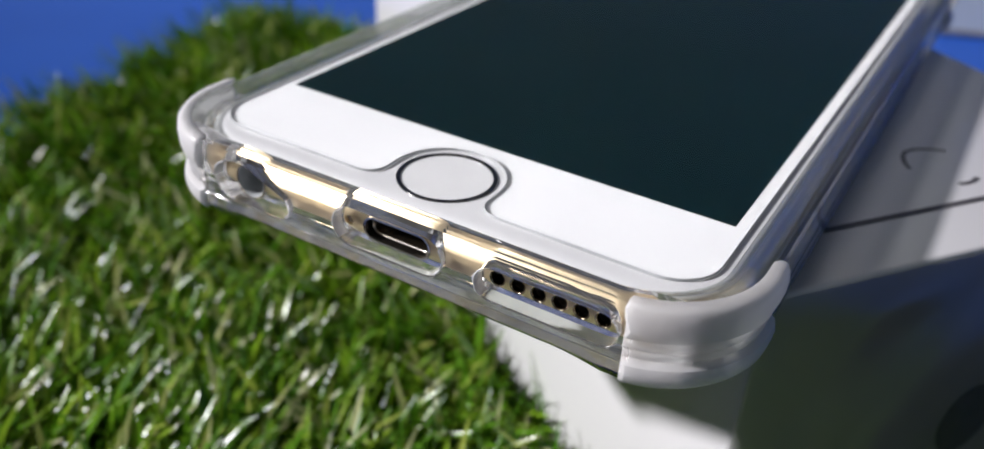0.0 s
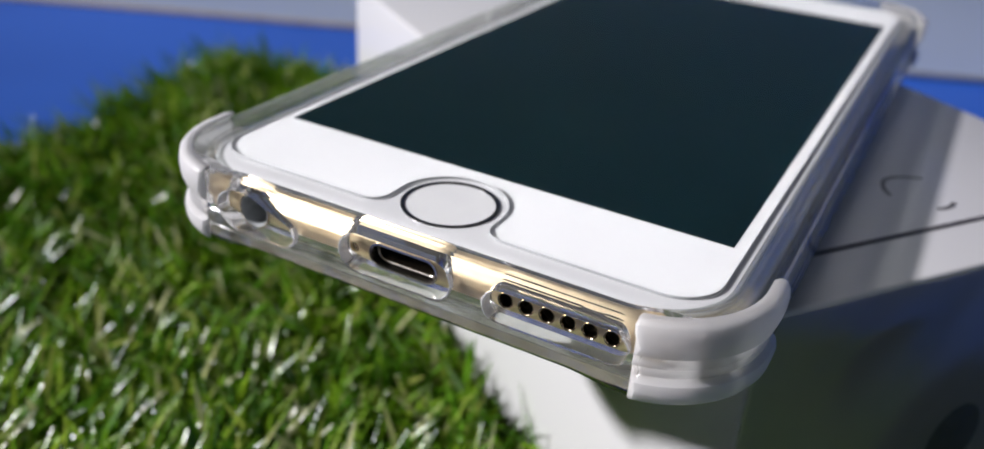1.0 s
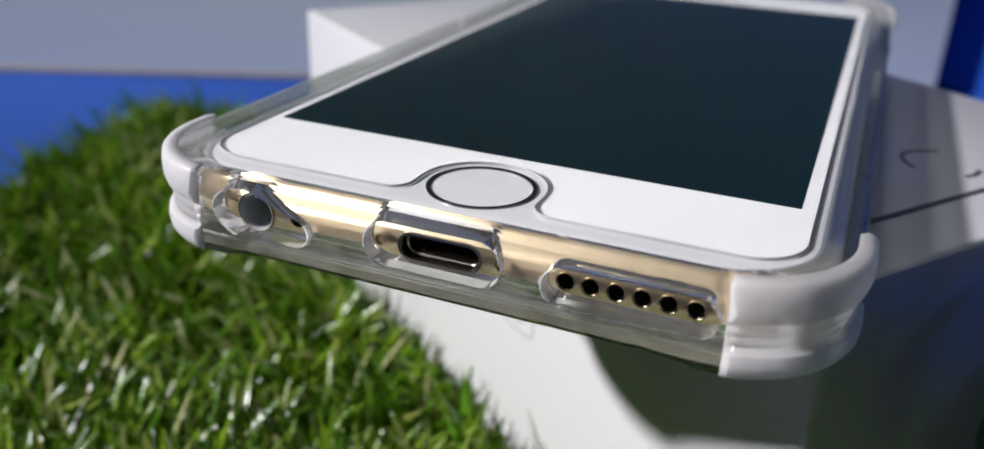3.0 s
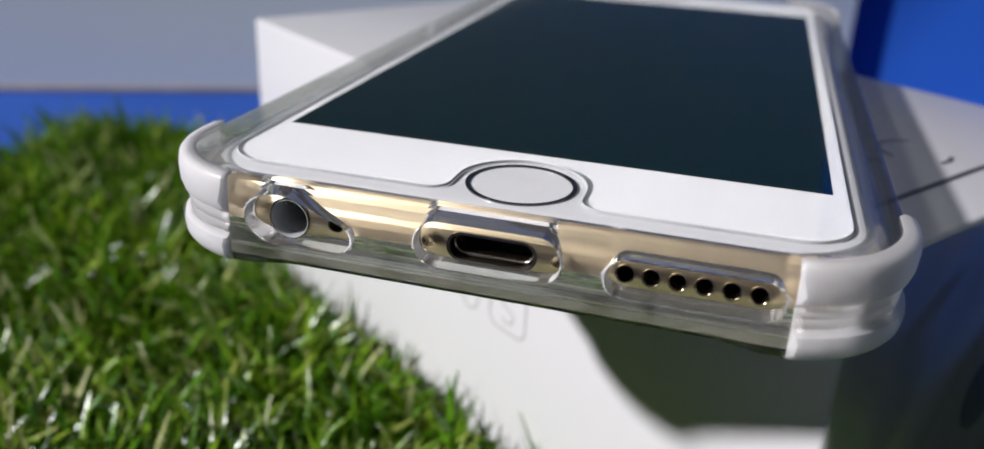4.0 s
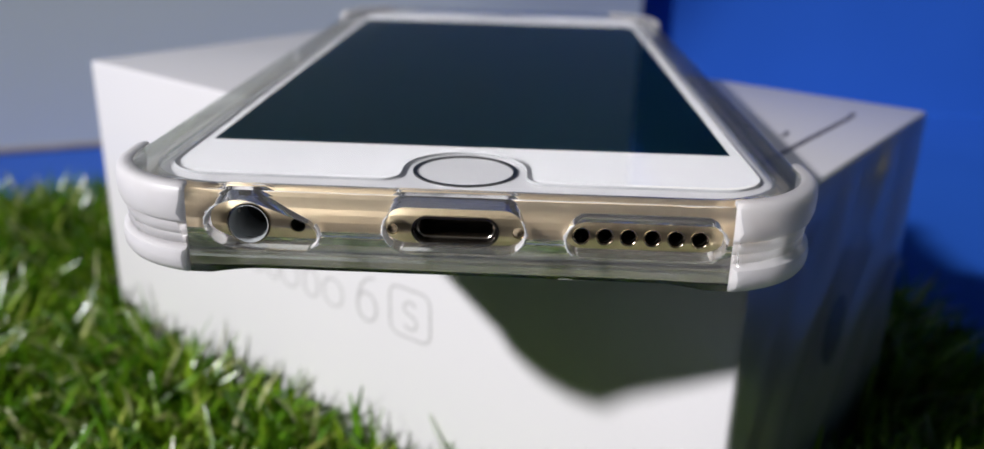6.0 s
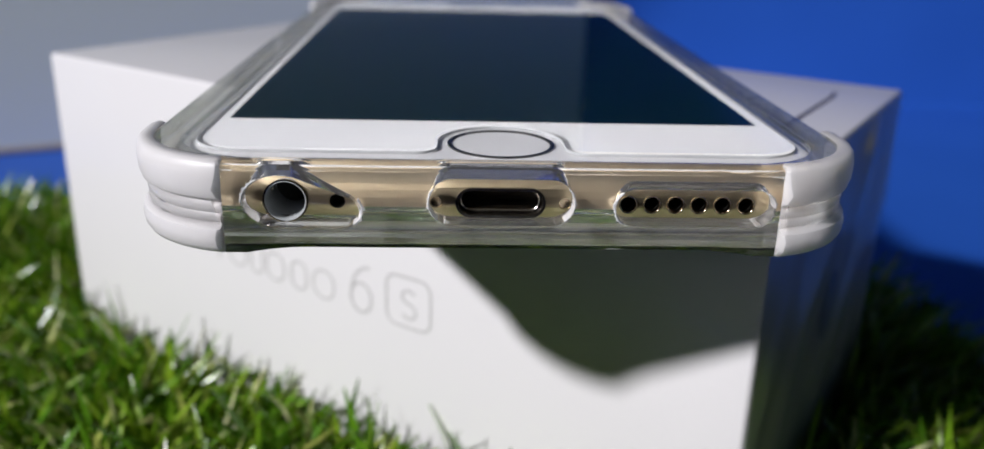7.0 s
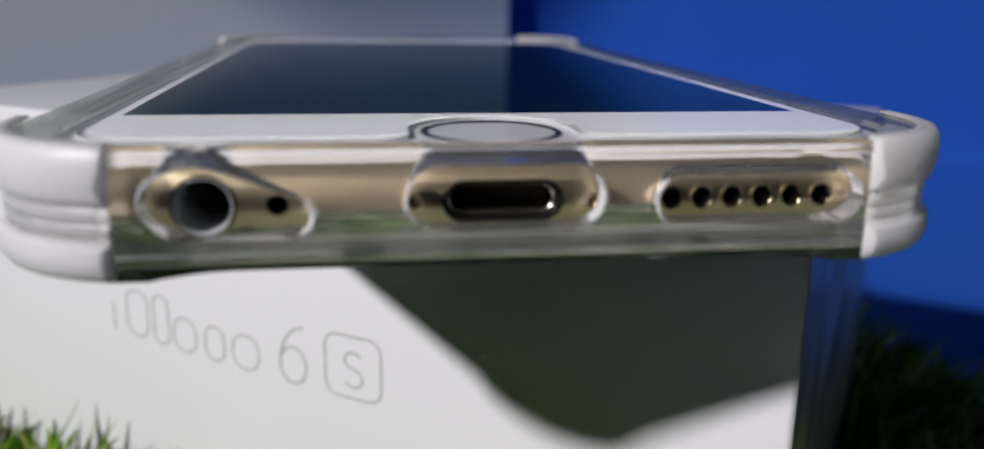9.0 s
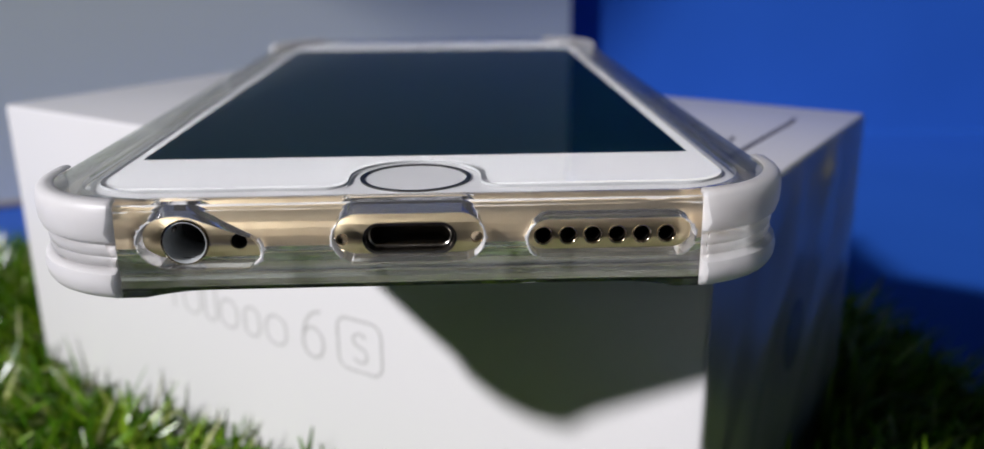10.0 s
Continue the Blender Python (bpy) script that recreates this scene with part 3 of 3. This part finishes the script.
    bm.transform(Matrix.Translation((JACK_X - 1.6, 2.3, -2.95)) @ Matrix.Diagonal((0.8, 1.5, 1.0, 1)))
    part("contact", bm, M["port_rim"], jack, "small rounded spring contact", 180)
    part("microphone_hole", cup([circle_y(0.74, 0.35, MIC_X, n=16), circle_y(0.74, 2.5, MIC_X, n=16)]), M["cavity"], ph, "small dark microphone hole")
    hole, lip = None, None
    for c in HOLES:
        if hole is None:
            hole = part("speaker_hole", cup([circle_y(0.76, 0.35, c, n=16), circle_y(0.76, 3, c, n=16)]), M["cavity"], ph, "round dark speaker hole")
            lip = part("rim", tube([circle_y(0.90, 0.3, c)] + [circle_y(0.88 - 0.14 * math.sin(w), 0.11 - 0.14 * math.cos(w), c) for w in np.linspace(0, math.pi / 2, 6)]
                                   + [circle_y(0.74, 0.7, c), circle_y(0.80, 0.7, c)]), M["rim"], hole, "", 60)
            first = c
        else:
            o = new("speaker_hole", hole.data)
            o.parent = ph
            o.location = ((c - first) / 1000, 0, 0)
            tagged(o, "round dark speaker hole")
            new("rim", lip.data).parent = o
    port = part("charging_port", cup([stadium(4.22, 1.42, 0.3, PORT_X), stadium(4.2, 1.4, 3.2, PORT_X), stadium(3.9, 1.1, 3.6, PORT_X)]), M["port"], ph, "dark metal slot of the charging port")
    part("rim", tube([stadium(4.27, 1.47, 0.25, PORT_X), stadium(4.27, 1.47, -0.02, PORT_X), stadium(4.0, 1.2, 0.0, PORT_X), stadium(3.98, 1.18, 0.5, PORT_X),
                      stadium(4.2, 1.4, 0.5, PORT_X)]), M["port_rim"], port, "steel rim")
    part("inner_rim", tube([stadium(3.86, 1.08, 1.3, PORT_X), stadium(3.86, 1.08, 0.95, PORT_X), stadium(3.78, 1.0, 0.88, PORT_X), stadium(3.66, 0.88, 0.95, PORT_X),
                            stadium(3.66, 0.88, 1.3, PORT_X)]), M["port_rim"], port, "bright inner steel rim", 70)
    part("contact_strip", box_bm((PORT_X - 3.3, 1.0, -4.85), (PORT_X + 3.3, 3.55, -4.45), bevel=0.1), M["port_rim"], port, "steel contact strip")
    for k in range(8):
        x = PORT_X - 2.8 + 0.8 * k
        part("contact_pad", box_bm((x - 0.22, 0.98, -4.46), (x + 0.22, 2.2, -4.40), bevel=0.02), M["hole_wall"], port, "tiny gold contact pad")
    for c in (PORT_X - 6.1, PORT_X + 6.1):
        part("screw", cup([circle_y(0.56, 0.7, c, n=14), circle_y(0.5, 0.35, c, n=14), circle_y(0.2, 0.45, c, n=14)]), M["hole_wall"], ph, "tiny gold screw")


# ---- the clear case ----
def path(start=12.0, n=14):
    """The phone's outline at one corner, as points with outward ways, round the corner and on to the side."""
    pts = []
    c = Vector((PHONE_A - PHONE_R, PHONE_R))
    for k in range(n + 1):
        w = radians(-90 + start + (90 - start) * k / n)
        d = Vector((math.cos(w), math.sin(w)))
        pts.append((c + d * PHONE_R, d))
    return pts


BUMPER = [(1.74, 0.1), (1.72, 0.7), (1.0, 0.76), (0.98, 0.88), (1.2, 0.97), (1.8, 0.98), (2.3, 0.85), (2.6, 0.5), (2.76, -0.5), (2.7, -1.9), (2.45, -2.75), (1.98, -3.05),
          (1.86, -3.2), (1.98, -3.45), (2.05, -3.8), (1.97, -4.15), (1.86, -4.3), (1.97, -4.5), (2.0, -4.8), (1.9, -5.1), (1.82, -5.25), (2.02, -5.45), (2.5, -5.75),
          (2.66, -6.5), (2.55, -7.4), (2.2, -7.95), (1.96, -8.1), (1.84, -7.9)]


def bumper(end_y=11.8):
    """One milky corner, sections with three bulging bands swept round the corner."""
    run = path() + [(Vector((PHONE_A, end_y)), Vector((1, 0)))]
    rings = []
    for i, (p, d) in enumerate(run):
        along = Vector((-d.y, d.x)) * (max(0.0, 1 - i / 3))
        rings.append([(*(p + d * o + along * (0.45 * noise.noise((z * 0.9, o * 0.5, 7.0)) - 0.1)), z) for o, z in BUMPER])
    # rounded ends: a last smaller section
    def shrink(i, step):
        p, d = run[i]
        q = p + step
        along = Vector((-d.y, d.x)) * (i == 0)
        return [(*(q + d * (1.9 + (o - 1.9) * 0.6) + along * (0.45 * noise.noise((z * 0.9, o * 0.5, 7.0)) - 0.1)), -3.6 + (z + 3.6) * 0.975) for o, z in BUMPER]
    rings = [shrink(0, Vector((-0.25, -0.05)))] + rings + [shrink(-1, Vector((0, 0.7)))]
    bm = bmesh.new()
    loft(bm, rings)
    return bm


def build_case():
    cs = thing("phone_case", (0, PHONE_B, -7.93), "clear soft plastic phone case with milky white ribbed corners", "phone case")
    # side offset, front offset, height: wall, lip over the glass and hugging inside
    outer = [(-12.0, -12.0, -7.93), (-1.0, -1.0, -7.93), (0.6, 0.6, -7.9), (1.3, 1.3, -7.66), (1.68, 1.68, -7.12), (1.8, 1.8, -7.0), (1.8, 1.8, -6.4), (1.8, 1.8, -6.06), (1.87, 1.87, -5.98), (1.87, 1.87, -5.92), (1.8, 1.8, -5.84), (1.8, 1.8, -5.4), (1.8, 1.8, -4.8), (1.8, 1.8, -4.06),
             (1.87, 1.87, -3.98), (1.87, 1.87, -3.92), (1.8, 1.8, -3.84), (1.8, 1.8, -3.1), (1.8, 1.8, -2.4), (1.8, 1.8, -1.7), (1.8, 1.8, -1.0), (1.79, 1.79, -0.5), (1.74, 1.74, -0.1), (1.52, 1.52, 0.4), (1.15, 1.15, 0.62),
             (0.6, 0.6, 0.7), (-1.1, -0.1, 0.62), (-1.8, -0.48, 0.5), (-1.98, -0.62, 0.3), (-1.98, -0.64, 0.06)]
    inner = [(-1.5, -0.62, 0.03), (-1.12, -0.6, -0.28), (-0.92, -0.56, -0.66), (-0.45, -0.45, -1.0)]
    inner += [(o, o, z) for o, z in ((-0.1, -1.6), (0.1, -2.3), (0.16, -3.0), (0.16, -3.86), (0.1, -3.96), (-0.26, -4.52), (-0.74, -5.1), (-1.42, -5.76), (-2.22, -6.4),
                                     (-3.3, -6.95), (-4.5, -7.2), (-6.0, -7.25), (-12.0, -7.25))]

    def ring(fs, ff, z, outside):
        """The phone's outline, finely divided along the front edge, where the moulding is a little uneven."""
        a, b, r = PHONE_A + fs, PHONE_B + ff, max(PHONE_R + (fs + ff) / 2, 0.4)
        pts = []
        for q, (sx, sy) in enumerate(((1, -1), (1, 1), (-1, 1), (-1, -1))):
            m = 36 if sy < 0 else 12
            for k in range(m + 1):
                w = math.pi / 2 * (q - 1 + k / m)
                pts.append(Vector((sx * (a - r) + r * math.cos(w), PHONE_B + sy * (b - r) + r * math.sin(w), z)))
        x0 = a - r
        pts += [Vector((-x0 + 2 * x0 * k / 48, PHONE_B - b, z)) for k in range(1, 48)]
        if outside:
            for p in pts:
                if p.y < 6 and -8.5 < z < 0.5:
                    near = max(0.0, min(1.0, (abs(p.x) - 18) / 6))  # thicker and wavier towards the corners
                    away = Vector((p.x * 0.2 * near, -1.0)).normalized()
                    lift = (0.05 + 0.2 * near) * noise.noise((p.x * 0.42, z * 0.5, 4.0)) + 0.28 * noise.noise((p.x * 0.9, z * 0.8, 8.0)) * near
                    spot = abs(p.x) - 25.75 - 0.35 * noise.noise((p.x, z * 0.7, 6.0))
                    lift += (0.75 + 0.5 * noise.noise((p.x * 0.1, z * 1.1, 3.0))) * math.exp(-(spot / 0.42) ** 2)
                    p.x, p.y = p.x + away.x * lift, p.y + away.y * lift
                    if z < -6.0 and abs(p.x) < 30:
                        p.z -= 0.5 * near * near * max(0.0, 1 - p.y / 6) * min(1.0, (-6.0 - z) / 1.5)
        return pts

    bm = bmesh.new()
    loft(bm, [ring(*o, True) for o in outer] + [ring(*o, False) for o in inner])
    shell = part("shell", bm, M["tpu"], cs, "clear glossy soft plastic shell")

    def prism(pts, roof):
        """An opening through the wall; its roof rises towards the phone."""
        n = len(pts)

        def grown(d):
            res = []
            for i in range(n):
                a, b = Vector(pts[i - 1]), Vector(pts[(i + 1) % n])
                t = (b - a).normalized()
                res.append((pts[i][0] + t.y * d, pts[i][1] - t.x * d))
            return res

        sign = 1 if sum(pts[i - 1][0] * pts[i][1] - pts[i][0] * pts[i - 1][1] for i in range(n)) > 0 else -1
        bm = bmesh.new()
        top, mid = max(z for x, z in pts), (max(z for x, z in pts) + min(z for x, z in pts)) / 2
        rings = []
        for y, d, up in ((-6.0, 0.2, 0.0), (-1.95, 0.18, 0.0), (-1.74, 0.06, 0.0), (-1.62, 0.0, 0.0), (0.2, 0.0, roof), (0.9, 0.0, roof)):
            rings.append([(x, y, z + up * max(0.0, (z - mid) / (top - mid))) for x, z in grown(sign * d)])
        loft(bm, rings)
        return bm

    tear = [(-20.7 + 3.45 * math.cos(w), -3.15 + 2.5 * math.sin(w)) for w in np.linspace(1.2, 4.5, 16)]
    tear += [(-15.1 + 1.6 * math.cos(w), -4.1 + 1.5 * math.sin(w)) for w in np.linspace(-1.5, 1.1, 10)]
    port = [(PORT_X + u, v) for u, v in rounded(0, -3.02, 6.7, 2.25, 2.1, 8)]
    spk = rounded(17.85, -3.36, 7.5, 1.78, 1.7, 8)
    cut(shell, [prism(tear, 0.75), prism(port, 0.55), prism(spk, 0.42)], sharp=14)
    wall = new("side_wall", shell.data.copy())
    wall.parent = cs
    ORIGIN[wall.name] = ORIGIN[cs.name]
    tagged(wall, "clear wall of the case with openings")
    cut(wall, [box_bm((-60, -20, -7.19), (60, 200, 10))], "INTERSECT", 14)
    cut(wall, [box_bm((-60, 78.5, -8), (-34.35, 126.0, 10), bevel=0.4)], sharp=14)
    wall.data.materials.clear()
    wall.data.materials.append(M["tpu_wall"])
    front = new("front_wall", wall.data.copy())
    front.parent = cs
    ORIGIN[front.name] = ORIGIN[cs.name]
    tagged(front, "clear front wall of the case with openings")
    cut(front, [box_bm((-60, -20, -12), (60, 1.2, 10))], "INTERSECT", 14)
    front.visible_shadow = False
    cut(wall, [box_bm((-60, -20, -12), (60, 1.21, 10))], sharp=14)
    wall.data.materials.clear()
    wall.data.materials.append(M["tpu_side"])
    cut(shell, [box_bm((-60, -20, -7.2), (60, 200, 10))])
    # hidden back split off and darkened so the carton front below stays dim
    back = new("dark_back_panel", shell.data.copy())
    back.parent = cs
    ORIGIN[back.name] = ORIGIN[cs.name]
    tagged(back, "unseen back panel under the phone, tinted dark against bounced light")
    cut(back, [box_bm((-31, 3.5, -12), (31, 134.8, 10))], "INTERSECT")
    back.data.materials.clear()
    back.data.materials.append(M["tpu_bounce_cut"])
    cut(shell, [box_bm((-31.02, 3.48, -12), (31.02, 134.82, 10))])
    # rough, frosted moulding edges at the ends of the openings
    def frost(cx, cz, hx, hz, w0, w1, k):
        bm = bmesh.new()
        rings = []
        for i in range(25):
            w = w0 + (w1 - w0) * i / 24
            f = math.sin(math.pi * i / 24) ** 0.5
            wide = (0.03 + 0.34 * abs(noise.noise((i * 0.9, k * 7.3, 1.0))) + 0.10 * noise.noise((i * 2.3, k, 2.0))) * f + 0.01
            up = 0.03 + 0.07 * f * (1 + noise.noise((i * 1.7, k, 5.0)))
            c, d = Vector((cx + hx * math.cos(w), cz + hz * math.sin(w))), Vector((math.cos(w), math.sin(w)))
            rings.append([((c + d * o).x, y, (c + d * o).y) for o, y in ((-0.02, -0.5), (-0.05, -1.6), (0.05, -1.8 - up), (0.05 + wide, -1.8 - up * 0.7), (0.1 + wide, -1.76), (0.06, -0.5))])
        loft(bm, rings)
        part("moulding_edge", bm, M["frosted"], cs, "frosted ragged moulding edge", 25)

    frost(-15.0, -3.9, 1.7, 1.5, -1.0, 0.7, 1)
    frost(-20.7, -3.3, 3.5, 2.7, 2.2, 3.1, 2)
    frost(PORT_X - 4.4, -3.02, 2.35, 2.15, 2.5, 4.0, 3)
    frost(PORT_X + 4.4, -3.02, 2.35, 2.15, -0.9, 0.6, 4)
    frost(12.1, -3.42, 1.8, 1.8, 2.2, 4.1, 5)
    frost(23.6, -3.42, 1.8, 1.8, 0.1, 1.0, 6)
    part("corner_bumper", bumper(), M["milky"], cs, "milky white ribbed corner bumper")
    for sx, sy in ((-1, 1), (1, -1), (-1, -1)):
        bm = bumper()
        bm.transform(Matrix.Translation((0, PHONE_B, 0)) @ Matrix.Diagonal((sx, sy, 1, 1)) @ Matrix.Translation((0, -PHONE_B, 0)))
        part("corner_bumper", bm, M["milky"], cs, "milky white ribbed corner bumper")


build_room()
build_table()
build_sheet()
build_board()
build_turf()
build_carton()
build_phone()
build_case()
